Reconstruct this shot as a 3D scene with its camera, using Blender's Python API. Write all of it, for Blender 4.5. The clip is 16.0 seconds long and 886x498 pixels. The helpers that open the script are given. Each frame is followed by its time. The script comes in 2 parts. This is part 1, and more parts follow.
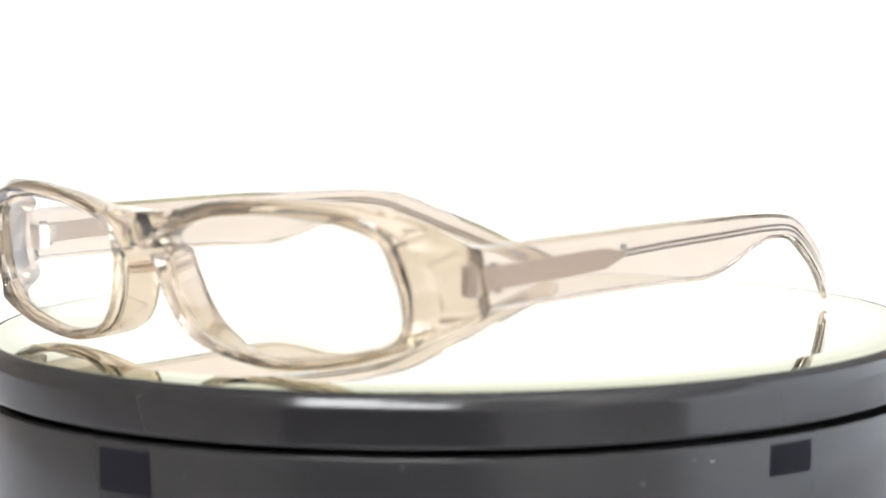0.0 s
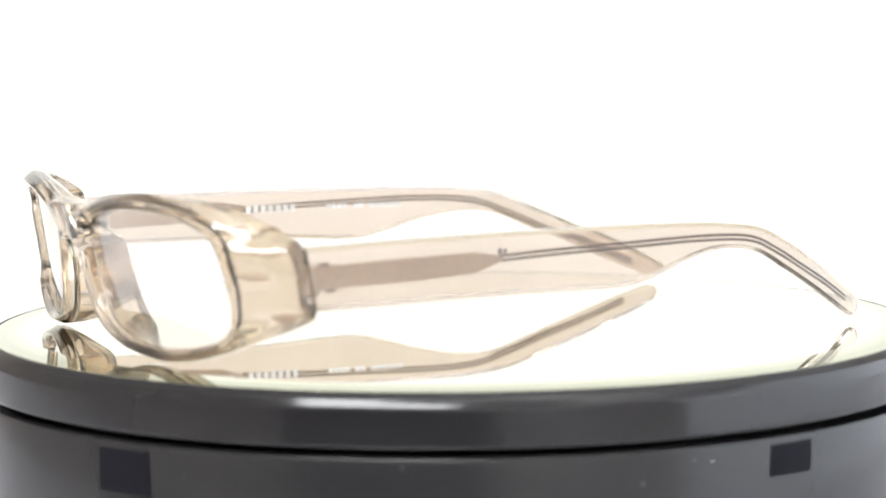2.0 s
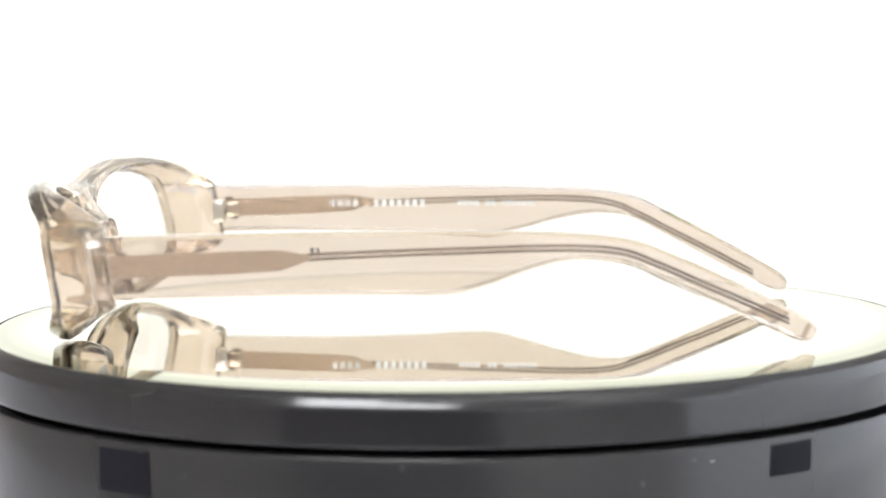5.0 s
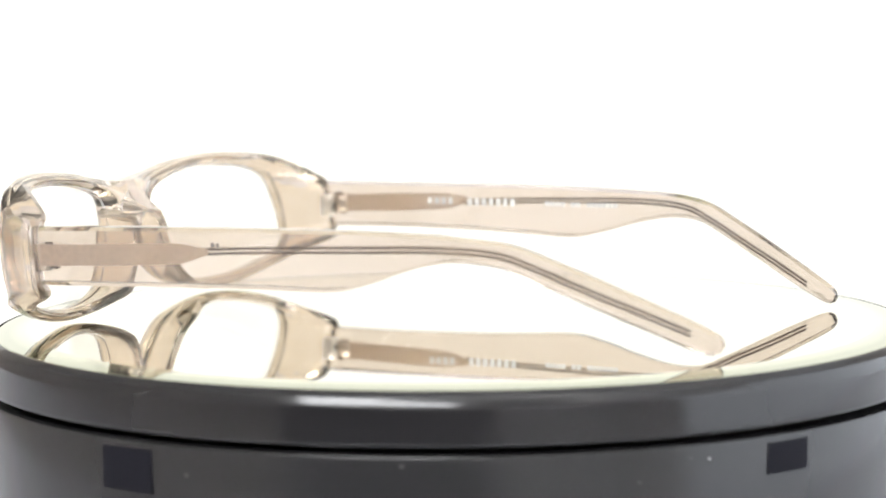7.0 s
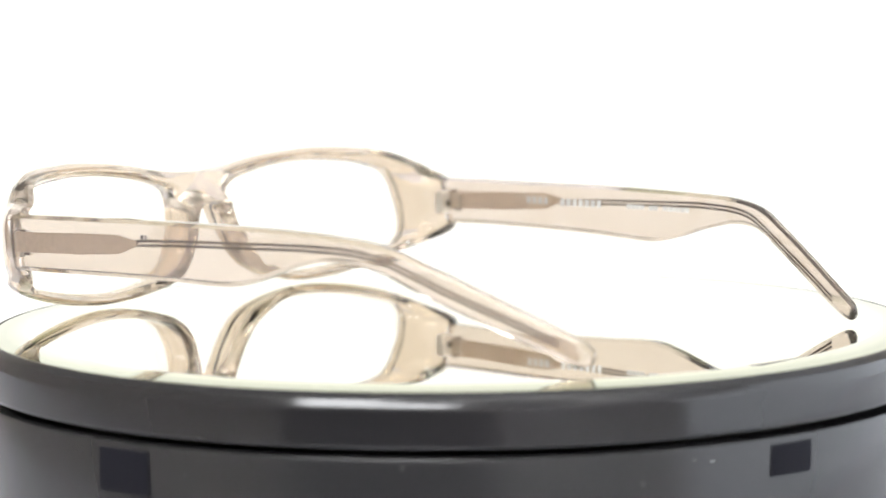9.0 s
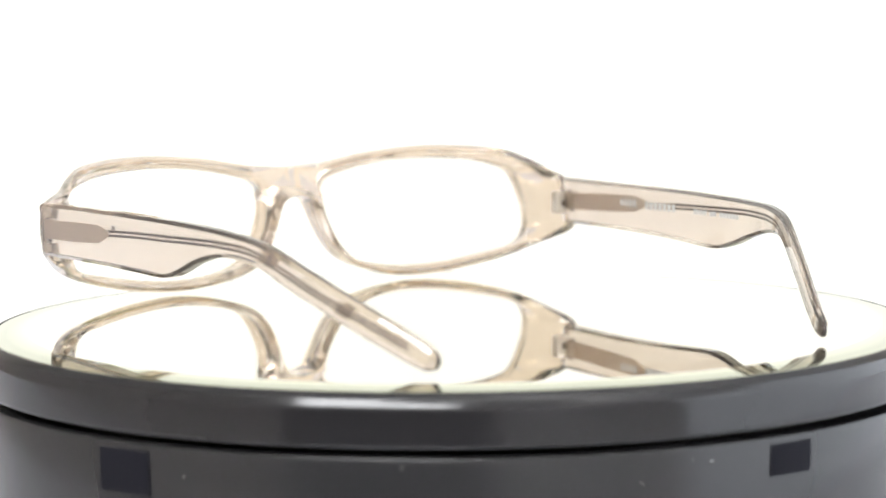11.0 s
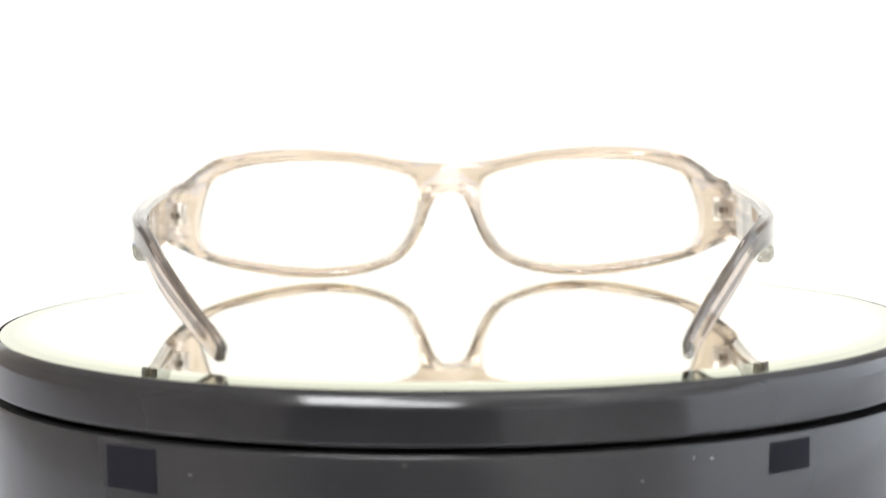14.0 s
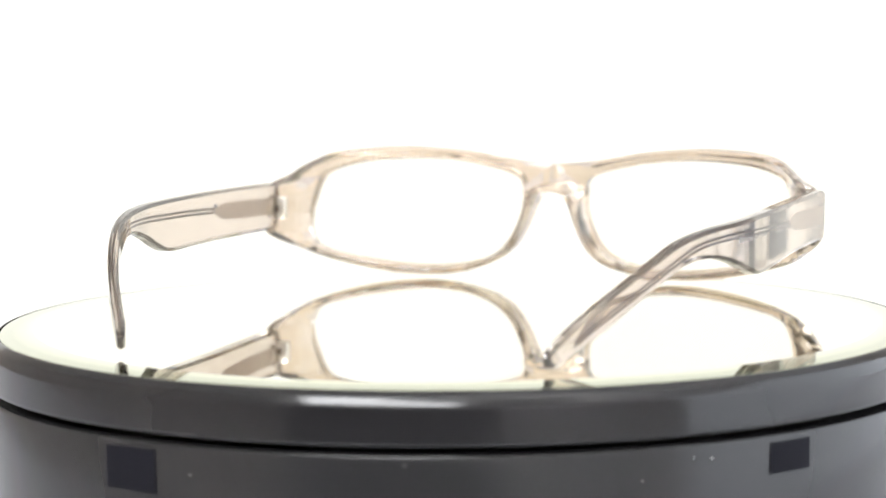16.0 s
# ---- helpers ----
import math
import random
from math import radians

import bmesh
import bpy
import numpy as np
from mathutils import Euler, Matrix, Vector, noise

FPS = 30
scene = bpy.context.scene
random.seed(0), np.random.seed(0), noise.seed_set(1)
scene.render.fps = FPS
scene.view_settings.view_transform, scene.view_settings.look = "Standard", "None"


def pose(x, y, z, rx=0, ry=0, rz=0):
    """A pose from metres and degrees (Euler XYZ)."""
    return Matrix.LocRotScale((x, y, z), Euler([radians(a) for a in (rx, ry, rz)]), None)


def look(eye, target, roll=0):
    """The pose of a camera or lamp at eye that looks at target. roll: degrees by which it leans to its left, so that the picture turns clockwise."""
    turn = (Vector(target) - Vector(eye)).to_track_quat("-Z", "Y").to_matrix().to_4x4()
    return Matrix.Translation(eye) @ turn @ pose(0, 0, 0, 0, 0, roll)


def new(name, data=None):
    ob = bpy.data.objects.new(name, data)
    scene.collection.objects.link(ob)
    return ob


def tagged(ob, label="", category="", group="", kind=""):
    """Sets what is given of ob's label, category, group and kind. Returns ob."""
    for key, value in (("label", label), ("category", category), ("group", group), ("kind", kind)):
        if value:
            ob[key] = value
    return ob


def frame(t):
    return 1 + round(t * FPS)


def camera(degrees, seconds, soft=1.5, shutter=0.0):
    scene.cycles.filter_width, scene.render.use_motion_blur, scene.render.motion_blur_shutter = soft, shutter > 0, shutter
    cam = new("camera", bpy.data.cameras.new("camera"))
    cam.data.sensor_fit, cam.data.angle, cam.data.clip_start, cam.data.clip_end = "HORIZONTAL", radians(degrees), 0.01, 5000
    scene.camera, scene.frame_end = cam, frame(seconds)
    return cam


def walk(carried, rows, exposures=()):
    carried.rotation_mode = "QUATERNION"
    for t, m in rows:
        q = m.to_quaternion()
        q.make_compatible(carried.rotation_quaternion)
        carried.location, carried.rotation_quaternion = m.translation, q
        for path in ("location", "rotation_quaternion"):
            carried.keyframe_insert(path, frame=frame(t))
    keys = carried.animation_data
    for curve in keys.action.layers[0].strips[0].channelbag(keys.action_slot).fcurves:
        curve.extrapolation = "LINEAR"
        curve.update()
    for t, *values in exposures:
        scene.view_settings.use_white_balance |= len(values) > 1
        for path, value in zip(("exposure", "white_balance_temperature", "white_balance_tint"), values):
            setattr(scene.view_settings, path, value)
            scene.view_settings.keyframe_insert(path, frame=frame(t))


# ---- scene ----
# ---- camera ----
FOV = 21.25
cam = camera(FOV, 16.0, soft=1.5)
EYE, PITCH, PAN, ROLL = Vector((0.0, -0.4804, 0.0617)), 5.634, 0.223, -0.56


def camera_pose(back, aside=0.0):
    """The camera's pose, drawn back along its line of sight (metres) and turned aside (degrees)."""
    m = pose(EYE.x, EYE.y, EYE.z, 90 - PITCH, 0, PAN + aside) @ pose(0, 0, 0, 0, 0, ROLL)
    return m @ Matrix.Translation((0, 0, back))


walk(cam, [(0.0, camera_pose(0)), (6.5, camera_pose(0)), (6.85, camera_pose(0.0043)), (7.55, camera_pose(0.0043)),
           (7.9, camera_pose(0)), (11.6, camera_pose(0.001)), (12.3, camera_pose(0.0037, 0.05)), (12.8, camera_pose(0.005, 0.07)),
           (16.0, camera_pose(0.005, 0.07))])
cam.data.dof.use_dof = True
cam.data.dof.focus_distance = 0.475
cam.data.dof.aperture_fstop = 17

# ---- world and lights ----
world = bpy.data.worlds.new("world")
scene.world = world
world.use_nodes = True
world.node_tree.nodes["Background"].inputs[0].default_value = (0.9, 0.95, 1.0, 1)
world.node_tree.nodes["Background"].inputs[1].default_value = 0.05


def area_lamp(name, eye, target, sx, sy, power, colour=(1, 1, 1)):
    la = bpy.data.lights.new(name, "AREA")
    la.shape, la.size, la.size_y, la.energy, la.color = "RECTANGLE", sx, sy, power, colour
    ob = new(name, la)
    ob.matrix_world = look(eye, target)
    return ob


area_lamp("softbox_lamp", (-0.34, -0.93, 1.0), (-0.12, -0.25, 0), 0.78, 0.44, 24.0, (0.97, 0.98, 1.0))
# Added fill with no known source; brightens the room by way of the ceiling.
area_lamp("room_fill_lamp", (0.15, -1.35, 1.1), (0.15, -1.35, 1.7), 0.9, 0.9, 105.0, (1.0, 0.985, 0.96))
scene.view_settings.exposure = 0.0

# ---- materials ----


def principled(name, colour, rough=0.5, metal=0.0, **more):
    m = bpy.data.materials.new(name)
    m.use_nodes = True
    b = m.node_tree.nodes["Principled BSDF"]
    b.inputs["Base Color"].default_value = (*colour, 1)
    b.inputs["Roughness"].default_value = rough
    b.inputs["Metallic"].default_value = metal
    for k, v in more.items():
        b.inputs[k.replace("_", " ")].default_value = v
    return m


def vary(m, colour, dark, scale, low, high, bump=0.0, bump_scale=None):
    """Two scales of noise on colour and roughness, and a fine relief."""
    nt = m.node_tree
    b = nt.nodes["Principled BSDF"]
    co = nt.nodes.new("ShaderNodeTexCoord")
    big = nt.nodes.new("ShaderNodeTexNoise")
    big.inputs["Scale"].default_value, big.inputs["Detail"].default_value = scale, 6
    nt.links.new(co.outputs["Object"], big.inputs["Vector"])
    mix = nt.nodes.new("ShaderNodeMix")
    mix.data_type = "RGBA"
    mix.inputs["A"].default_value, mix.inputs["B"].default_value = (*colour, 1), (*dark, 1)
    nt.links.new(big.outputs["Fac"], mix.inputs["Factor"])
    nt.links.new(mix.outputs["Result"], b.inputs["Base Color"])
    fine = nt.nodes.new("ShaderNodeTexNoise")
    fine.inputs["Scale"].default_value, fine.inputs["Detail"].default_value = bump_scale or scale * 14, 4
    nt.links.new(co.outputs["Object"], fine.inputs["Vector"])
    mr = nt.nodes.new("ShaderNodeMapRange")
    mr.inputs["To Min"].default_value, mr.inputs["To Max"].default_value = low, high
    nt.links.new(fine.outputs["Fac"], mr.inputs["Value"])
    nt.links.new(mr.outputs["Result"], b.inputs["Roughness"])
    if bump:
        bp = nt.nodes.new("ShaderNodeBump")
        bp.inputs["Strength"].default_value, bp.inputs["Distance"].default_value = bump, 0.0005
        nt.links.new(fine.outputs["Fac"], bp.inputs["Height"])
        nt.links.new(bp.outputs["Normal"], b.inputs["Normal"])
    return m


M_ACETATE = principled("champagne_acetate", (0.76, 0.68, 0.59), 0.03, Transmission_Weight=0.955, IOR=1.49)
vary(M_ACETATE, (0.715, 0.632, 0.555), (0.67, 0.585, 0.508), 60, 0.004, 0.02)
M_ACETATE_THICK = principled("champagne_acetate_thick", (0.62, 0.53, 0.42), 0.03, Transmission_Weight=0.965, IOR=1.49)
vary(M_ACETATE_THICK, (0.70, 0.60, 0.49), (0.635, 0.53, 0.425), 45, 0.006, 0.03)
M_LENS = principled("clear_lens", (0.96, 0.95, 0.92), 0.0, Transmission_Weight=1.0, IOR=1.45)
M_STEEL = principled("brushed_steel", (0.74, 0.69, 0.61), 0.28, 1.0)
M_CORE = vary(principled("core_metal", (0.75, 0.68, 0.6), 0.4, 0.35), (0.82, 0.70, 0.57), (0.54, 0.45, 0.36), 900, 0.35, 0.6, 0.5, 3000)
M_WIRE = principled("core_wire_metal", (0.20, 0.155, 0.125), 0.35, 1.0)
M_WHITE_INK = principled("white_print", (0.5, 0.49, 0.47), 0.4)
M_GREY_INK = principled("grey_print", (0.25, 0.24, 0.26), 0.4)
M_MIRROR = principled("mirror_silver", (0.872, 0.854, 0.768), 0.006, 1.0)
M_GREEN_GLASS = principled("green_glass_edge", (0.62, 0.64, 0.50), 0.03, 1.0)
vary(M_GREEN_GLASS, (0.50, 0.525, 0.39), (0.41, 0.44, 0.30), 14, 0.02, 0.05)


def deepen_outwards(m, near, far, deep):
    """The bevelled glass grows greener from one radius to another, where more of its thickness is looked through."""
    nt = m.node_tree
    b = nt.nodes["Principled BSDF"]
    co = nt.nodes.new("ShaderNodeTexCoord")
    flat = nt.nodes.new("ShaderNodeVectorMath")
    flat.operation = "MULTIPLY"
    flat.inputs[1].default_value = (1, 1, 0)
    nt.links.new(co.outputs["Object"], flat.inputs[0])
    size = nt.nodes.new("ShaderNodeVectorMath")
    size.operation = "LENGTH"
    nt.links.new(flat.outputs["Vector"], size.inputs[0])
    mr = nt.nodes.new("ShaderNodeMapRange")
    mr.inputs["From Min"].default_value, mr.inputs["From Max"].default_value = near, far
    nt.links.new(size.outputs["Value"], mr.inputs["Value"])
    mix = nt.nodes.new("ShaderNodeMix")
    mix.data_type = "RGBA"
    mix.inputs["A"].default_value = (0.75, 0.76, 0.62, 1)
    nt.links.new(mr.outputs["Result"], mix.inputs["Factor"])
    nt.links.new(b.inputs["Base Color"].links[0].from_socket, mix.inputs["B"])
    nt.links.new(mix.outputs["Result"], b.inputs["Base Color"])
    mr.inputs["To Max"].default_value = deep


deepen_outwards(M_GREEN_GLASS, 0.0858, 0.0905, 1.0)
M_RIM = vary(principled("black_gloss_plastic", (0.02, 0.02, 0.022), 0.15, Specular_IOR_Level=0.43), (0.017, 0.016, 0.0165), (0.012, 0.012, 0.0125), 40, 0.09, 0.17)
M_BASE = vary(principled("black_satin_plastic", (0.02, 0.02, 0.022), 0.2, Specular_IOR_Level=0.43), (0.021, 0.0205, 0.021), (0.014, 0.014, 0.0145), 30, 0.17, 0.27)
M_GAP = principled("dark_gap", (0.006, 0.006, 0.006), 0.7)
M_REFLECTION = principled("dark_blue_reflection", (0.008, 0.008, 0.011), 0.6, Specular_IOR_Level=0.08)
M_DUST = principled("dust_speck", (0.6, 0.6, 0.6), 0.8)
M_WALL = vary(principled("beige_wall_paint", (0.4, 0.4, 0.41), 0.7), (0.62, 0.575, 0.53), (0.57, 0.525, 0.48), 2, 0.6, 0.8, 0.1)
M_WALL_COOL = vary(principled("pale_grey_wall_paint", (0.6, 0.6, 0.62), 0.7), (0.80, 0.79, 0.81), (0.74, 0.73, 0.75), 2, 0.6, 0.8, 0.1)
M_CEIL = vary(principled("white_ceiling_paint", (0.7, 0.7, 0.7), 0.8), (0.82, 0.82, 0.82), (0.78, 0.78, 0.78), 2, 0.7, 0.9, 0.1)
M_FLOOR = vary(principled("pale_floor", (0.2, 0.2, 0.2), 0.5), (0.64, 0.57, 0.50), (0.56, 0.49, 0.42), 3, 0.4, 0.6, 0.1)
M_PLATE = vary(principled("matt_black", (0.015, 0.015, 0.016), 0.5), (0.018, 0.017, 0.018), (0.012, 0.012, 0.013), 60, 0.4, 0.6, 0.1)
M_TABLE = vary(principled("grey_table_laminate", (0.3, 0.3, 0.33), 0.35), (0.76, 0.77, 0.82), (0.70, 0.71, 0.76), 8, 0.3, 0.45, 0.05)
# The light on the sheet is put into its material as emission.
M_BACK = principled("glowing_backdrop", (0.12, 0.12, 0.12), 0.9)
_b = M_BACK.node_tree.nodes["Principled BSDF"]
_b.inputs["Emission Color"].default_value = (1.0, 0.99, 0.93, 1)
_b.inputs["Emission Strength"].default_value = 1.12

M_DAYLIGHT = principled("daylit_pane", (0.1, 0.1, 0.1), 0.2)
_d = M_DAYLIGHT.node_tree.nodes["Principled BSDF"]
_d.inputs["Emission Color"].default_value = (0.86, 0.92, 1.0, 1)
_d.inputs["Emission Strength"].default_value = 2.9

# ---- building helpers ----


def part(name, bm, material, parent=None, label="", smooth=None):
    """Links a bmesh as one mesh object under a thing or a part. smooth: the angle below which edges are smoothed."""
    bmesh.ops.recalc_face_normals(bm, faces=bm.faces)
    me = bpy.data.meshes.new(name)
    if smooth:
        for f in bm.faces:
            f.smooth = True
        for e in bm.edges:
            e.smooth = len(e.link_faces) == 2 and e.calc_face_angle(0) < radians(smooth)
    bm.to_mesh(me)
    bm.free()
    me.materials.append(material)
    ob = new(name, me)
    ob.parent = parent
    if label:
        tagged(ob, label)
    return ob


def box(x0, x1, y0, y1, z0, z1, bevel=0.0):
    bm = bmesh.new()
    m = Matrix.Translation(((x0 + x1) / 2, (y0 + y1) / 2, (z0 + z1) / 2)) @ Matrix.Diagonal((x1 - x0, y1 - y0, z1 - z0, 1))
    bmesh.ops.create_cube(bm, size=1, matrix=m)
    if bevel:
        bmesh.ops.bevel(bm, geom=list(bm.edges), offset=bevel, segments=2, affect="EDGES", profile=0.5)
    return bm


def turned(profile, steps=192):
    """A ring or disc turned about z from (radius, height) points; a radius of 0 closes it."""
    bm = bmesh.new()
    rings = []
    for r, z in profile:
        if r == 0:
            rings.append([bm.verts.new((0, 0, z))] * steps)
        else:
            rings.append([bm.verts.new((r * math.cos(2 * math.pi * i / steps), r * math.sin(2 * math.pi * i / steps), z)) for i in range(steps)])
    for a, b in zip(rings, rings[1:]):
        for i in range(steps):
            j = (i + 1) % steps
            vs = []
            for v in (a[i], a[j], b[j], b[i]):
                if v not in vs:
                    vs.append(v)
            if len(vs) > 2:
                bm.faces.new(vs)
    return bm


def curve_at(pts, u):
    """Catmull-Rom through pts, at u from 0 to 1 (even steps from point to point)."""
    n = len(pts) - 1
    k = min(int(u * n), n - 1)
    f = u * n - k
    p = [np.array(pts[max(0, min(n, k + d))], float) for d in (-1, 0, 1, 2)]
    return 0.5 * (2 * p[1] + (p[2] - p[0]) * f + (2 * p[0] - 5 * p[1] + 4 * p[2] - p[3]) * f ** 2 + (3 * p[1] - p[0] - 3 * p[2] + p[3]) * f ** 3)


def loft(rings, caps=True):
    bm = bmesh.new()
    vs = [[bm.verts.new(p) for p in ring] for ring in rings]
    n = len(vs[0])
    for a, b in zip(vs, vs[1:]):
        for i in range(n):
            bm.faces.new((a[i], a[(i + 1) % n], b[(i + 1) % n], b[i]))
    if caps:
        bm.faces.new(vs[0][::-1])
        bm.faces.new(vs[-1])
    return bm


# ---- the room ----
def setting(name, bm, material, label, category):
    return tagged(part(name, bm, material), label, category, kind="structure")


TABLE_Z = -0.040
setting("floor", box(-2.2, 2.2, -2.6, 2.2, -0.86, -0.80), M_FLOOR, "pale beige studio floor under the table", "floor")
setting("ceiling", box(-2.2, 2.2, -2.6, 2.2, 1.70, 1.76), M_CEIL, "plain white painted studio ceiling", "ceiling")
setting("wall_north", box(-2.2, 2.2, 2.2, 2.3, -0.8, 1.7), M_WALL, "plain beige painted studio wall", "wall")
setting("wall_south", box(-2.2, 2.2, -2.7, -2.6, -0.8, 1.7), M_WALL_COOL, "plain pale grey painted studio wall", "wall")
setting("wall_west", box(-2.3, -2.2, -2.6, 2.2, -0.8, 1.7), M_WALL, "plain beige painted studio wall", "wall")
setting("wall_east", box(2.2, 2.3, -2.6, 2.2, -0.8, 1.7), M_WALL_COOL, "plain pale grey painted studio wall", "wall")


def east_window():
    """A large window in the side wall: four frame bars and a bright pane of overcast daylight."""
    w = tagged(new("window_1"), "large white-framed window with bright overcast daylight", "window", kind="structure")
    w.location = (2.2, 0.1, 0.45)
    for y0, y1, z0, z1 in ((-1.8, 1.8, -1.10, -1.03), (-1.8, 1.8, 1.03, 1.10), (-1.8, -1.73, -1.03, 1.03), (1.73, 1.8, -1.03, 1.03)):
        part("window_frame", box(-0.06, -0.001, y0, y1, z0, z1, 0.004), M_CEIL, w)
    part("pane", box(-0.02, -0.012, -1.73, 1.73, -1.03, 1.03), M_DAYLIGHT, w, "bright daylit pane")
    return w


east_window()


def backdrop_sheet():
    """A white, self-glowing sheet that lies on the table, sweeps up behind it and hangs upright."""
    prof = [(0.30, TABLE_Z + 0.002)]
    for i in range(13):
        a = math.pi / 2 * i / 12
        prof.append((0.40 + 0.25 * math.sin(a), TABLE_Z + 0.002 + 0.25 * (1 - math.cos(a))))
    prof.append((0.66, 0.78))
    bm = bmesh.new()
    rows = [[bm.verts.new((x, y, z)) for y, z in prof] for x in (-0.44, -0.15, 0.15, 0.44)]
    for a, b in zip(rows, rows[1:]):
        for i in range(len(prof) - 1):
            bm.faces.new((a[i], b[i], b[i + 1], a[i + 1]))
    bmesh.ops.solidify(bm, geom=list(bm.faces), thickness=0.0015)
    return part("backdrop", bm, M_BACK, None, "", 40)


tagged(backdrop_sheet(), "white seamless studio backdrop sheet, glowing by itself, behind the turntable", "backdrop", kind="structure")


def table():
    t = tagged(new("table"), "pale grey laminate table carrying the turntable", "table")
    t.location = (0, 0.1, -0.80)
    top = part("tabletop", box(-0.9, 0.9, -0.85, 0.7, TABLE_Z + 0.80 - 0.03, TABLE_Z + 0.80, 0.003), M_TABLE, t)
    for x in (-0.85, 0.85):
        for y in (-0.80, 0.65):
            part("leg", box(x - 0.025, x + 0.025, y - 0.025, y + 0.025, 0, TABLE_Z + 0.77, 0.003), M_STEEL, t)
    return t


table()


def dark_stand_in():
    """A black panel that stands on the table behind the camera; the rim mirrors it."""
    bd = tagged(new("dark_stand_in"), "matt black panel on the table, standing in for an unseen dark thing", "board")
    bd.location = (-0.17, -0.60, TABLE_Z)
    # Stand-in for an unseen dark thing, added to darken the rim's middle.
    part("panel", box(-0.27, 0.27, -0.003, 0.003, 0, 0.21, 0.001), M_PLATE, bd)
    for x in (-0.2, 0.2):
        part("foot", box(x - 0.01, x + 0.01, -0.06, -0.003, 0, 0.05, 0.002), M_PLATE, bd)
    return bd


dark_stand_in()


def softbox():
    """The black cloth housing that holds the overhead light; open on the lit side."""
    sb = tagged(new("softbox"), "black cloth softbox on a steel light stand", "softbox")
    sb.location = (-0.34, -1.02, -0.80)
    head = Matrix.Translation((0.34, 1.02, 0.80)) @ look((-0.34, -0.93, 1.0), (-0.12, -0.25, 0))
    for x0, x1, y0, y1, z0, z1 in ((-0.40, 0.40, -0.23, 0.23, 0.16, 0.165), (-0.40, -0.395, -0.23, 0.23, -0.01, 0.16), (0.395, 0.40, -0.23, 0.23, -0.01, 0.16),
                                   (-0.395, 0.395, -0.23, -0.225, -0.01, 0.16), (-0.395, 0.395, 0.225, 0.23, -0.01, 0.16)):
        bm = box(x0, x1, y0, y1, z0, z1)
        bmesh.ops.transform(bm, matrix=head, verts=bm.verts)
        part("panel", bm, M_PLATE, sb)
    part("pole", turned([(0, 0), (0.012, 0), (0.012, 1.94), (0, 1.94)], 20), M_STEEL, sb, "brushed steel pole", 40)
    for a in (90, 210, 330):
        bm = box(0.01, 0.30, -0.010, 0.010, 0, 0.012, 0.002)
        bmesh.ops.rotate(bm, verts=bm.verts, matrix=Matrix.Rotation(radians(a + 60), 3, "Z"))
        part("leg", bm, M_STEEL, sb)
    return sb


softbox()


def uplighter():
    """An added, unseen floor lamp; its open bowl throws the fill light at the ceiling."""
    ul = tagged(new("fill_lamp_stand"), "added tall steel floor uplighter with a square white bowl, holding the fill light", "floor lamp")
    ul.location = (0.15, -1.35, -0.80)
    part("foot", turned([(0, 0), (0.16, 0), (0.16, 0.012), (0.02, 0.03), (0, 0.03)], 48), M_PLATE, ul, "", 30)
    part("pole", turned([(0, 0.03), (0.014, 0.03), (0.014, 1.80), (0, 1.80)], 24), M_STEEL, ul, "brushed steel pole", 40)
    part("bowl", box(-0.47, 0.47, -0.47, 0.47, 1.80, 1.88, 0.006), M_CEIL, ul)
    return ul


uplighter()

# ---- the turntable ----
turntable = tagged(new("turntable"), "black glossy plastic turntable with a round mirror top", "turntable")
turntable.location = (0, 0, TABLE_Z)
Z0 = -TABLE_Z
base = part("base", turned([(0, 0), (0.093, 0), (0.0955, 0.002), (0.0963, Z0 - 0.0118), (0.0960, Z0 - 0.0112), (0.0953, Z0 - 0.0110), (0, Z0 - 0.0110)]), M_BASE, turntable, "black satin plastic base", 40)
part("bearing", turned([(0, Z0 - 0.0111), (0.089, Z0 - 0.0111), (0.089, Z0 - 0.0097), (0, Z0 - 0.0097)]), M_GAP, turntable, "dark recessed gap under the platter", 40)


def slot(degrees, width, z0, z1):
    """A dark reflection built as a patch set 0.3 mm proud in the base's side."""
    bm = bmesh.new()
    rows = []
    n = 8
    for r in (0.0940, 0.0965):
        for z in (z0, z1):
            rows.append([bm.verts.new((r * math.cos(a), r * math.sin(a), z)) for a in
                         [radians(degrees) + width / 0.0965 * (i / n - 0.5) for i in range(n + 1)]])
    for a, b in ((0, 1), (1, 3), (3, 2), (2, 0)):
        for i in range(n):
            bm.faces.new((rows[a][i], rows[a][i + 1], rows[b][i + 1], rows[b][i]))
    for i in (0, n):
        bm.faces.new((rows[0][i], rows[1][i], rows[3][i], rows[2][i]))
    return part("reflection_patch", bm, M_REFLECTION, base, "dark blue patch standing for a reflection")


# Still reflections of two dark things, put into the base as raised patches.
slot(-126.45, 0.0116, Z0 - 0.0200, Z0 - 0.0123)
slot(-52.6, 0.0095, Z0 - 0.0178, Z0 - 0.0123)


def speck(degrees, z, size):
    """A grain of dust stuck to the base's side."""
    bm = bmesh.new()
    a = radians(degrees)
    bmesh.ops.create_icosphere(bm, subdivisions=1, radius=size, matrix=Matrix.Translation((0.0963 * math.cos(a), 0.0963 * math.sin(a), z)) @ Matrix.Diagonal((1, 1.6, 0.7, 1)))
    return part("dust_speck", bm, M_DUST, base, "pale grain of dust")


for sp in ((-63.0, Z0 - 0.0137, 0.00018), (-65.2, Z0 - 0.0133, 0.00011), (-95.2, Z0 - 0.0126, 0.00012), (-118.5, Z0 - 0.0160, 0.0001), (-71.0, Z0 - 0.0165, 0.0001)):
    speck(*sp)

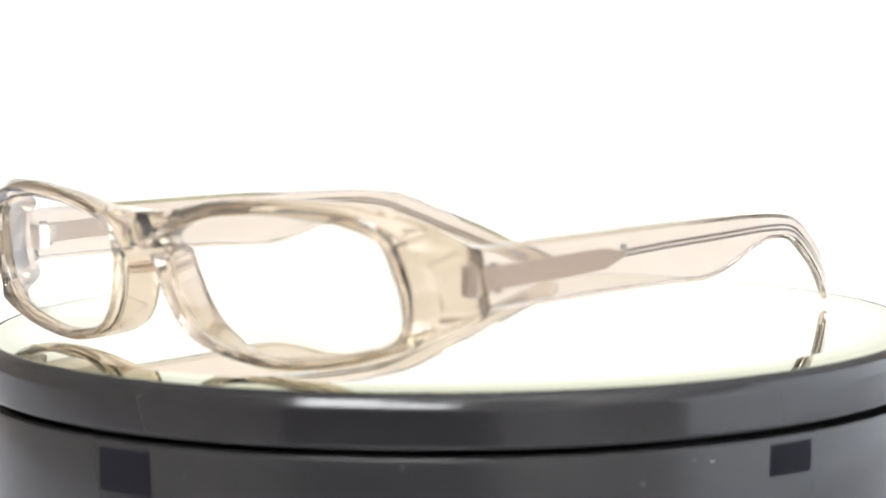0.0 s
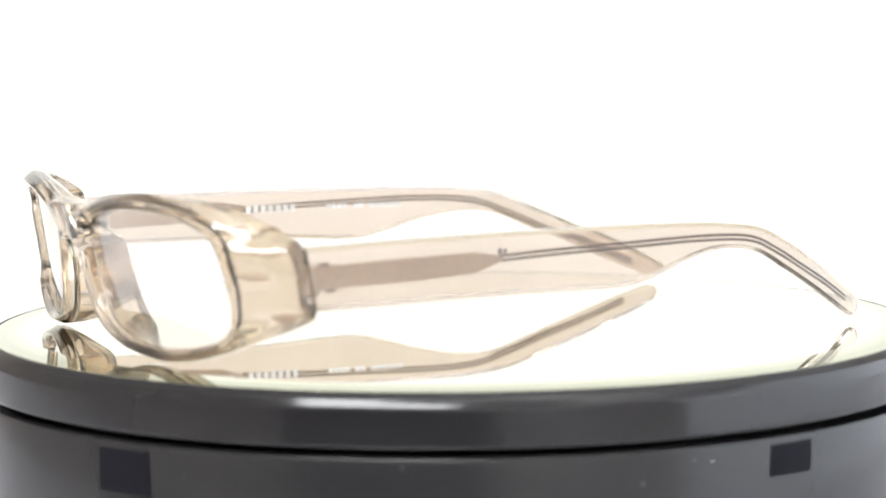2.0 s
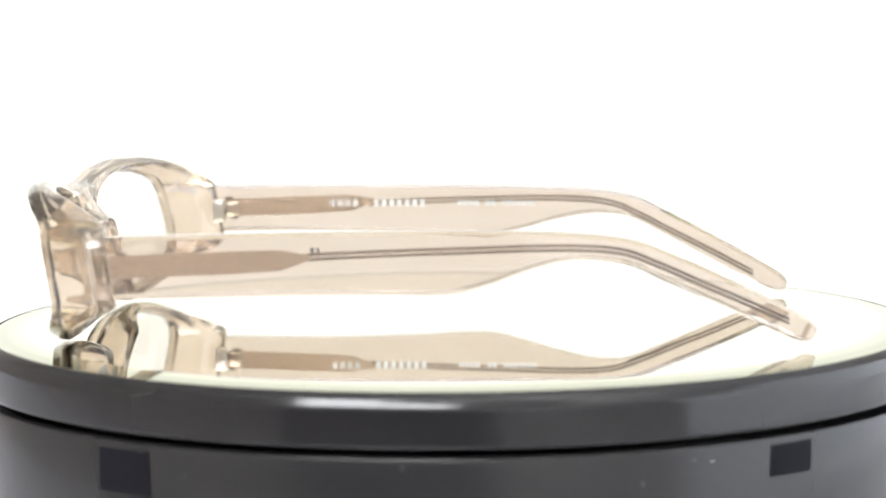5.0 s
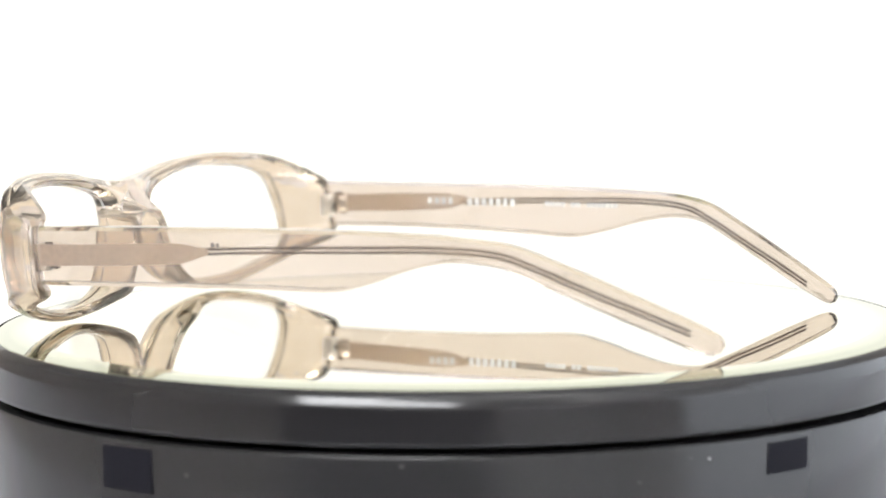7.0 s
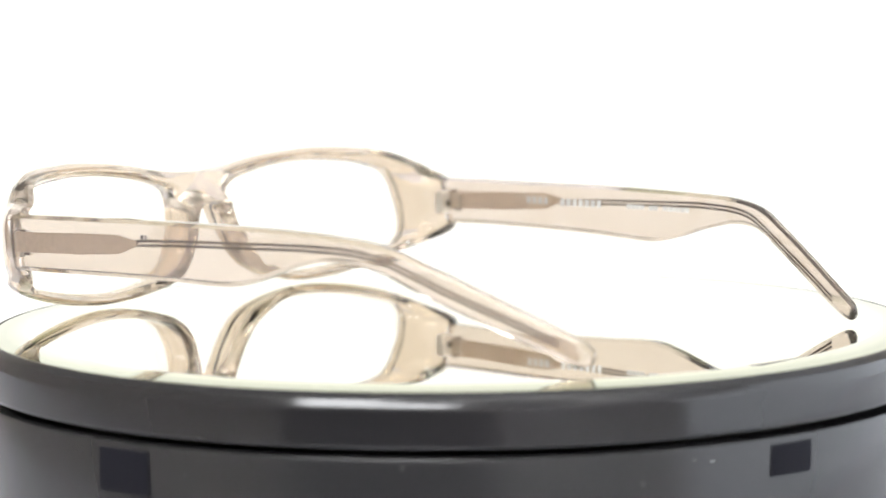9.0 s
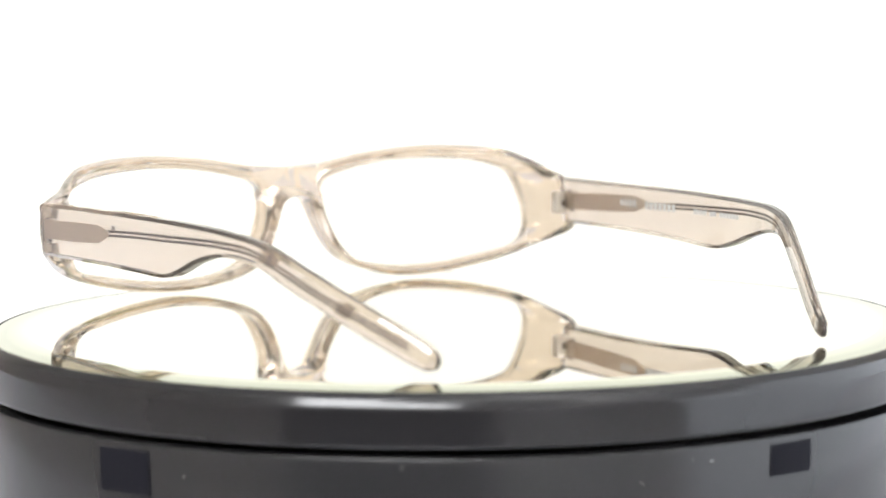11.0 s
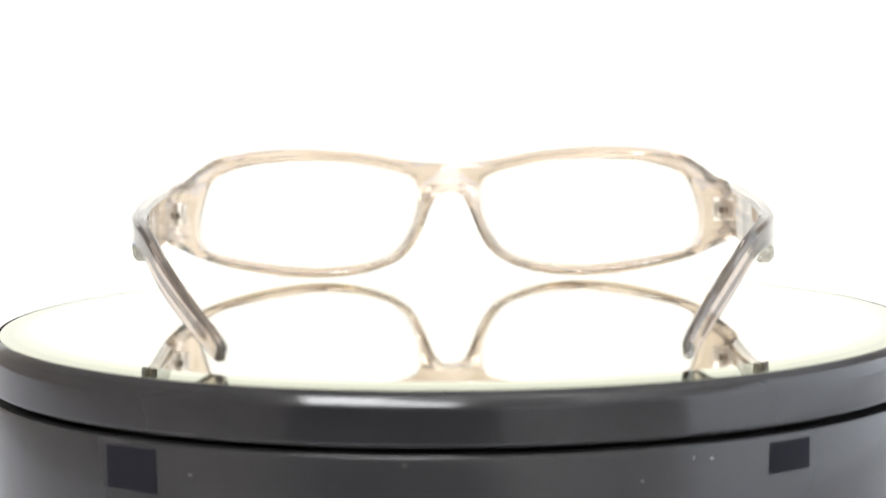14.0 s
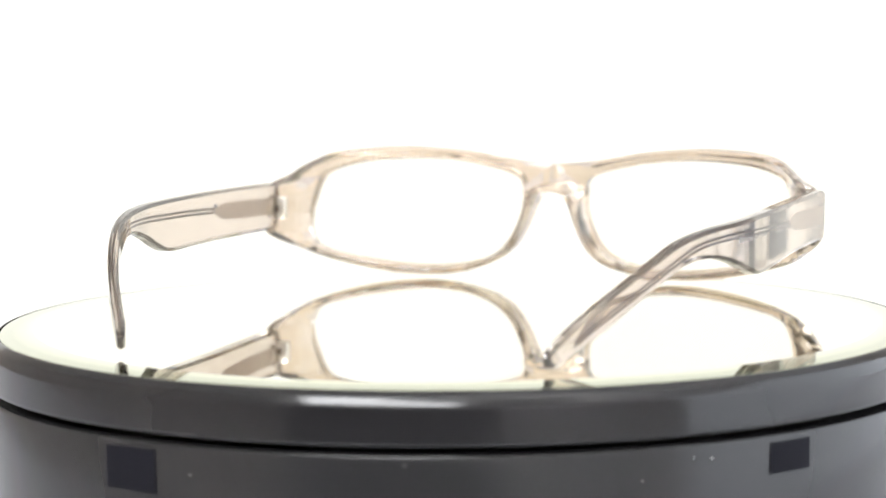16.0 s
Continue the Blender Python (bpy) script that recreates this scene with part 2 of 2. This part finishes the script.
platter = part("platter", turned([(0, Z0 - 0.0098), (0.0953, Z0 - 0.0098), (0.0960, Z0 - 0.0094), (0.0961, Z0 - 0.0090), (0.0956, Z0 - 0.0036),
                                  (0.09555, Z0 - 0.0032), (0.09542, Z0 - 0.0028), (0.0952, Z0 - 0.00238), (0.09495, Z0 - 0.0019), (0.09468, Z0 - 0.00145),
                                  (0.0941, Z0 - 0.00090), (0.0936, Z0 - 0.00050), (0.09345, Z0 - 0.00040), (0.0933, Z0 - 0.00041), (0.0932, Z0 - 0.0016), (0, Z0 - 0.0016)]),
               M_RIM, turntable, "glossy black chamfered platter rim", 14)
part("glass_edge", turned([(0.0930, Z0 - 0.0015), (0.0930, Z0 - 0.00055), (0.0928, Z0 - 0.00042), (0.0862, Z0), (0.0862, Z0 - 0.0015)]), M_GREEN_GLASS, platter,
     "pale green bevelled glass edge", 25)
part("mirror", turned([(0.0862, Z0 - 0.0015), (0.0862, Z0), (0, Z0)]), M_MIRROR, platter, "round flat mirror", 25)

# ---- the glasses ----
glasses = tagged(new("glasses"), "transparent champagne acetate eyeglasses standing open on the mirror", "glasses")
MM = 0.001


def front_y(x, z):
    """The bowed front face of the frame, in mm."""
    return -80.0 + 0.0026 * x * x - 0.15 * (z - 16)


# outline of one half, from the middle of the bridge over the top and round to the nose; inner opening to match
OUTER = [(0, 27.2), (6.5, 27.6), (12.6, 28.4), (19.5, 29.7), (26.5, 30.5), (35.6, 31.1), (44.5, 30.9), (50.5, 30.3), (54.8, 29.2), (58.4, 27.1), (61.2, 24.9), (64.6, 23.2),
         (66.2, 20.2), (66.5, 17.2), (66.5, 14.2), (66.0, 11.6), (62.8, 8.8), (59.2, 6.3), (54.3, 4.4), (48.0, 2.7), (40.5, 1.3), (32.2, 0.6), (24.7, 1.0), (17.7, 2.5), (12.8, 4.4),
         (9.2, 7.3), (6.6, 11.6), (4.7, 16.4), (3.3, 19.3), (1.7, 20.6), (0, 20.9)]
INNER = [(7.6, 21.8), (8.6, 23.6), (12.0, 25.2), (18.8, 26.8), (26.0, 27.9), (35.5, 28.5), (45.2, 28.1), (50.0, 27.4), (54.0, 26.2), (56.3, 25.0), (57.6, 23.2), (58.4, 21.0),
         (59.0, 18.6), (59.4, 16.0), (59.2, 13.5), (58.8, 11.0), (57.2, 8.2), (55.0, 6.9), (52.0, 6.0), (45.5, 4.6), (38.3, 3.5), (31.0, 2.9), (23.5, 3.3), (17.2, 4.5), (13.0, 6.2),
         (10.3, 9.0), (8.4, 12.4), (7.2, 15.8), (6.8, 18.2), (6.8, 19.8), (7.1, 20.9)]


def plateau(u, centre, flat, fall):
    return math.exp(-(max(0.0, abs(u - centre) - flat) / fall) ** 2)


def front_mesh():
    """Both rims with bridge and end pieces as one solid: rounded sections set round the openings and mirrored."""
    bm = bmesh.new()
    n = 132
    for side in (1, -1):
        secs = []
        for k in range(n + 1):
            u = k / n
            o, i = curve_at(OUTER, u), curve_at(INNER, u)
            if k in (0, n):
                o[0] = 0
            wrap = plateau(u, 0.433, 0.068, 0.095 if u < 0.433 else 0.036)
            temporal = plateau(u, 0.31, 0.08, 0.09)
            block = plateau(u, 0.433, 0.05, 0.06)
            nose = plateau(u, 0.885, 0.085, 0.06)
            brow = plateau(u, 0.0, 0.02, 0.10)
            bridge = max(plateau(u, 0.0, 0.005, 0.03), plateau(u, 1.0, 0.005, 0.03))
            width = float(np.hypot(*(o - i)))
            depth = 4.6 + 4.4 * nose + 1.5 * brow + 5.0 * block
            keep = (1 - bridge) * (1 - 0.8 * wrap)
            ci, co = min(0.38, 0.95 / width), min(0.48, 1.6 / width) * keep      # rounded edges, wider on the outside
            qi, qo = 0.95 / depth, 1.6 / depth * keep
            arc = [(0, 1), (0.12, 0.8), (0.8, 0.12), (1, 0)]
            mids = [ci + (1 - ci - co) * w for w in (0.25, 0.5, 0.75)]
            g0, gw = 2.6 / depth, min(0.25, 0.6 / width) * (1 - bridge)         # groove that holds the lens
            loop = ([(ci * a, qi * b) for a, b in arc] + [(w, 0) for w in mids] + [(1 - co * a, qo * b) for a, b in arc[::-1]]
                    + [(1, 0.5)] + [(1 - co * a, 1 - qo * b) for a, b in arc] + [(w, 1) for w in mids[::-1]]
                    + [(ci * a, 1 - qi * b) for a, b in arc[::-1]] + [(0, g0 + 0.7 / depth), (gw, g0), (0, g0 - 0.7 / depth)])
            m = len(loop)
            sec = []
            for f, q in loop:
                x, z = i + (o - i) * f
                x += 0.8 * nose * (1 - f) * (1 if q < 0.5 else 0)
                if q < 0.5:                                   # the opening narrows towards its front edge
                    lean = 1.3 * temporal * (1 - f)
                    x, z = x + lean * (34.5 - x) / 28, z + lean * (16 - z) / 20
                bulge = math.sin(math.pi * f) * (1 - wrap)
                yf = front_y(x, z) + 8.0 * wrap * f ** 1.5 - 0.45 * bulge
                yb = front_y(x, z) + 4.6 + (4.4 + 1.4 * f) * nose + 1.5 * brow + 5.0 * block + 0.45 * bulge
                yb += wrap * min(1.0, 1.55 * f) ** 2 * (-58.7 + (23.2 - z) * 0.17 - yb)
                sec.append((x, yf + (yb - yf) * q, z))
            secs.append([bm.verts.new((side * x * MM, y * MM, z * MM)) for x, y, z in sec])
        for a, b in list(zip(secs, secs[1:])) + [(secs[-1], secs[0])]:
            for j in range(m):
                vs = (a[j], a[(j + 1) % m], b[(j + 1) % m], b[j])
                if not all(abs(v.co.x) < 1e-7 for v in vs):
                    bm.faces.new(vs)
    bmesh.ops.remove_doubles(bm, verts=bm.verts, dist=2e-6)
    return bm


front = part("front", front_mesh(), M_ACETATE_THICK, glasses, "clear champagne acetate front", 24)


def lens(side):
    n = 72
    bm = bmesh.new()
    loops = []
    for d in (2.2, 3.0):
        loops.append([])
        for s in (0.994, 0.7, 0.35):
            ring = []
            for k in range(n):
                x, z = curve_at(INNER + INNER[:1], k / n)
                x, z = 34.5 + (x - 34.5) * s, 16 + (z - 16) * s
                ring.append(bm.verts.new((side * x * MM, (front_y(x, z) + d) * MM, z * MM)))
            loops[-1].append(ring)
        loops[-1].append([bm.verts.new((side * 34.5 * MM, (front_y(34.5, 16) + d) * MM, 16 * MM))] * n)
    for rs in loops:
        for a, b in zip(rs, rs[1:]):
            for k in range(n):
                j = (k + 1) % n
                bm.faces.new((a[k], a[j], b[j], b[k]) if b[k] is not b[j] else (a[k], a[j], b[k]))
    for k in range(n):
        j = (k + 1) % n
        bm.faces.new((loops[0][0][k], loops[0][0][j], loops[1][0][j], loops[1][0][k]))
    return part("lens", bm, M_LENS, glasses, "clear demonstration lens", 40)


lens(1)
lens(-1)

# upper and lower edges of the arms, and the line of their middles, as (y, z) and (y, x) in mm; the two arms differ a little
TOP_A = [(-59.1, 23.1), (-42, 23.5), (-24, 23.8), (-10, 23.9), (3.8, 23.9), (11.5, 23.8), (18.1, 23.6), (26, 23.1), (36, 21.6), (45.5, 17.6), (54, 13.3), (62, 9.0), (70.6, 4.1)]
LOW_A = [(-57.2, 12.1), (-41, 12.4), (-24, 12.7), (-10, 12.7), (3.0, 12.7), (10, 14.2), (17.5, 16.8), (25.5, 18.3), (34.5, 17.2), (42, 13.7), (49, 10.3), (58, 5.7), (68.4, 0.3)]
TOP_B = [(-59.1, 23.1), (-42, 23.1), (-24, 23.1), (-10, 23.1), (3.8, 22.9), (13, 22.7), (21, 22.5), (29, 22.2), (38.5, 20.7), (46.5, 17.2), (55, 13.0), (63.5, 8.5), (72, 3.7)]
LOW_B = [(-57.2, 12.3), (-41, 12.5), (-24, 12.3), (-10, 11.8), (4, 11.2), (12, 12.6), (20, 14.9), (29, 16.6), (36.5, 16.2), (43, 13.4), (50, 9.9), (60, 4.9), (70.4, 0.2)]
MID_A = [(-60, 65.2), (-22, 64.9), (4, 64.0), (20, 62.8), (33, 60.2), (48, 54.6), (64, 45.7), (72, 40.2)]
MID_B = [(-60, 65.0), (-30, 64.2), (-8, 64.0), (16, 62.4), (33, 58.5), (48, 51.0), (66, 41.7), (74, 38.2)]


def mid_x(rows, y):
    return float(np.interp(y, [r[0] for r in rows], [r[1] for r in rows]))


def mid_smooth(rows, y):
    return sum(mid_x(rows, y + d) for d in (-6, -3, 0, 3, 6)) / 5


def half_thick(y):
    return float(np.interp(y, (-60, -20, 15, 42, 75), (1.95, 1.9, 1.6, 1.2, 1.05)))


def temple(side, rows, top, low):
    n = 110
    rings = []
    for k in range(n + 1):
        u = k / n
        t, b = curve_at(top, u), curve_at(low, u)
        end = max(0.0, (u - 0.965) / 0.035)
        c, v = (t + b) / 2, (t - b) / 2
        h = half_thick(c[0])
        s = math.sqrt(max(0.0, 1 - (0.93 * end) ** 2))
        h, v = h * s, v * s
        ln = math.hypot(*v)
        r = min(0.7, h * 0.6, ln * 0.5)
        ring = []
        for sx, sv in ((1, 1), (1, -1), (-1, -1), (-1, 1)):
            for g in (0, math.pi / 2):
                ca, sa = (math.sin(g), math.cos(g)) if sx * sv > 0 else (math.cos(g), math.sin(g))
                px = sx * (h - r + r * ca)
                pv = sv * (ln - r + r * sa) / ln
                y, z = c + v * pv
                ring.append((side * (mid_smooth(rows, y) + px) * MM, y * MM, z * MM))
        rings.append(ring)
    return part("temple", loft(rings), M_ACETATE, glasses, "clear champagne acetate temple arm", 25)


def tube(pts, radius, sides=8):
    rings = []
    for k, p in enumerate(pts):
        d = (Vector(pts[min(k + 1, len(pts) - 1)]) - Vector(pts[max(k - 1, 0)])).normalized()
        a = d.cross(Vector((1, 0, 0))).normalized()
        b = d.cross(a)
        rings.append([Vector(p) + radius * (math.cos(2 * math.pi * i / sides) * a + math.sin(2 * math.pi * i / sides) * b) for i in range(sides)])
    return loft(rings)


CORE = [(-22.5, 19.35), (-10, 19.9), (5, 20.3), (21.3, 20.6), (32.7, 19.8), (40, 17.1), (48, 13.2), (56, 9.4), (64.3, 5.2)]


def core(side, rows, arm):
    plate = [(-57.2, 15.7, 19.8), (-49, 16.0, 20.0), (-39, 16.3, 20.4), (-27.0, 17.0, 20.7), (-24.4, 17.9, 20.2), (-21.6, 18.9, 19.8)]
    rings = []
    for y, z0, z1 in plate:
        x = mid_smooth(rows, y)
        rings.append([(side * (x + dx) * MM, y * MM, z * MM) for dx, z in ((-0.45, z0), (0.45, z0), (0.45, z1), (-0.45, z1))])
    part("core_plate", loft(rings), M_CORE, arm, "grained beige metal core plate")
    for y, z in ((-55.4, 20.1), (-54.2, 15.5)):
        x = mid_smooth(rows, y)
        bm = box(*sorted((side * (x - 0.4) * MM, side * (x + 0.4) * MM)), (y - 0.9) * MM, (y + 0.9) * MM, (z - 0.22) * MM, (z + 0.22) * MM, 0.0001)
        part("core_nub", bm, M_WIRE, arm, "tiny dark nub on the core plate")
    for off in (-0.42, 0.42):
        pts = []
        for k in range(61):
            y, z = curve_at(CORE, k / 60)
            z -= 0.3 - 0.3 * side
            pts.append((side * mid_smooth(rows, y) * MM, y * MM, (z + off) * MM))
        part("core_wire", tube(pts, 0.00026), M_WIRE, arm, "thin dark metal core wire", 60)


def hinge(side, rows, arm):
    x = mid_smooth(rows, -58) - 1.4
    part("hinge_leaf", box(*sorted((side * (x - 0.5) * MM, side * (x + 0.6) * MM)), -0.0570, -0.0528, 0.0158, 0.0194, 0.0003), M_STEEL, arm, "small bright steel hinge leaf", 40)
    for z in (0.0147, 0.0165, 0.0183):
        bm = turned([(0, 0), (0.0013, 0), (0.0013, 0.0016), (0, 0.0016)], 16)
        bmesh.ops.translate(bm, verts=bm.verts, vec=(side * (x - 0.9) * MM, -0.0572, z))
        part("hinge_knuckle", bm, M_STEEL, front, "small bright steel hinge knuckle", 40)
    part("hinge_plate", box(*sorted((side * (x - 2.9) * MM, side * (x + 1.6) * MM)), -0.0588, -0.0562, 0.0148, 0.0198, 0.0004), M_STEEL, front, "small bright steel hinge plate", 40)
    part("hinge_slot", box(*sorted((side * (x - 1.6) * MM, side * (x - 0.7) * MM)), -0.0566, -0.0559, 0.0164, 0.0178), M_WIRE, front, "tiny dark slot in the hinge")


arm_a = temple(1, MID_A, TOP_A, LOW_A)
arm_b = temple(-1, MID_B, TOP_B, LOW_B)
core(1, MID_A, arm_a)
core(-1, MID_B, arm_b)
hinge(1, MID_A, arm_a)
hinge(-1, MID_B, arm_b)


def bars(side, rows, arm, spans, z, height, material, label):
    """Plain print bars on the arm's inner face; spans in mm along it."""
    for y0, y1 in spans:
        bm = bmesh.new()
        q = [(y0, z - height / 2), (y1, z - height / 2), (y1, z + height / 2), (y0, z + height / 2)]
        vs = []
        for d in (0.02, -0.15):
            vs.append([bm.verts.new((side * (mid_smooth(rows, y) - half_thick(y) - d) * MM, y * MM, zz * MM)) for y, zz in q])
        bm.faces.new(vs[0])
        bm.faces.new(vs[1][::-1])
        for i in range(4):
            bm.faces.new((vs[0][i], vs[0][(i + 1) % 4], vs[1][(i + 1) % 4], vs[1][i]))
        part("print_bar", bm, material, arm, label)


bars(-1, MID_B, arm_b, [(-31.5 + 1.75 * i, -30.5 + 1.75 * i) for i in range(4)], 19.0, 1.6, M_WHITE_INK, "white printed bar")
bars(-1, MID_B, arm_b, [(-21.4 + 1.78 * i, -20.4 + 1.78 * i) for i in range(7)], 18.9, 1.7, M_WHITE_INK, "white printed bar")
bars(-1, MID_B, arm_b, [(-2.1 + 1.3 * i, -1.1 + 1.3 * i) for i in range(14) if i not in (4, 7)], 18.8, 1.0, M_WHITE_INK, "small white printed bar")
bars(1, MID_A, arm_a, [(-21.7, -21.0), (-20.6, -20.1)], 20.5, 0.9, M_GREY_INK, "tiny grey printed bar")


def motions():
    """The platter and what stands on it turn at an even rate."""
    angle = lambda t: 314.53 - 9.5425 * t
    times = [0.5 * i for i in range(33)]
    walk(platter, [(t, pose(0, 0, 0, 0, 0, angle(t))) for t in times])
    walk(glasses, [(t, pose(0, 0, 0, 0, 0, angle(t))) for t in times])


motions()
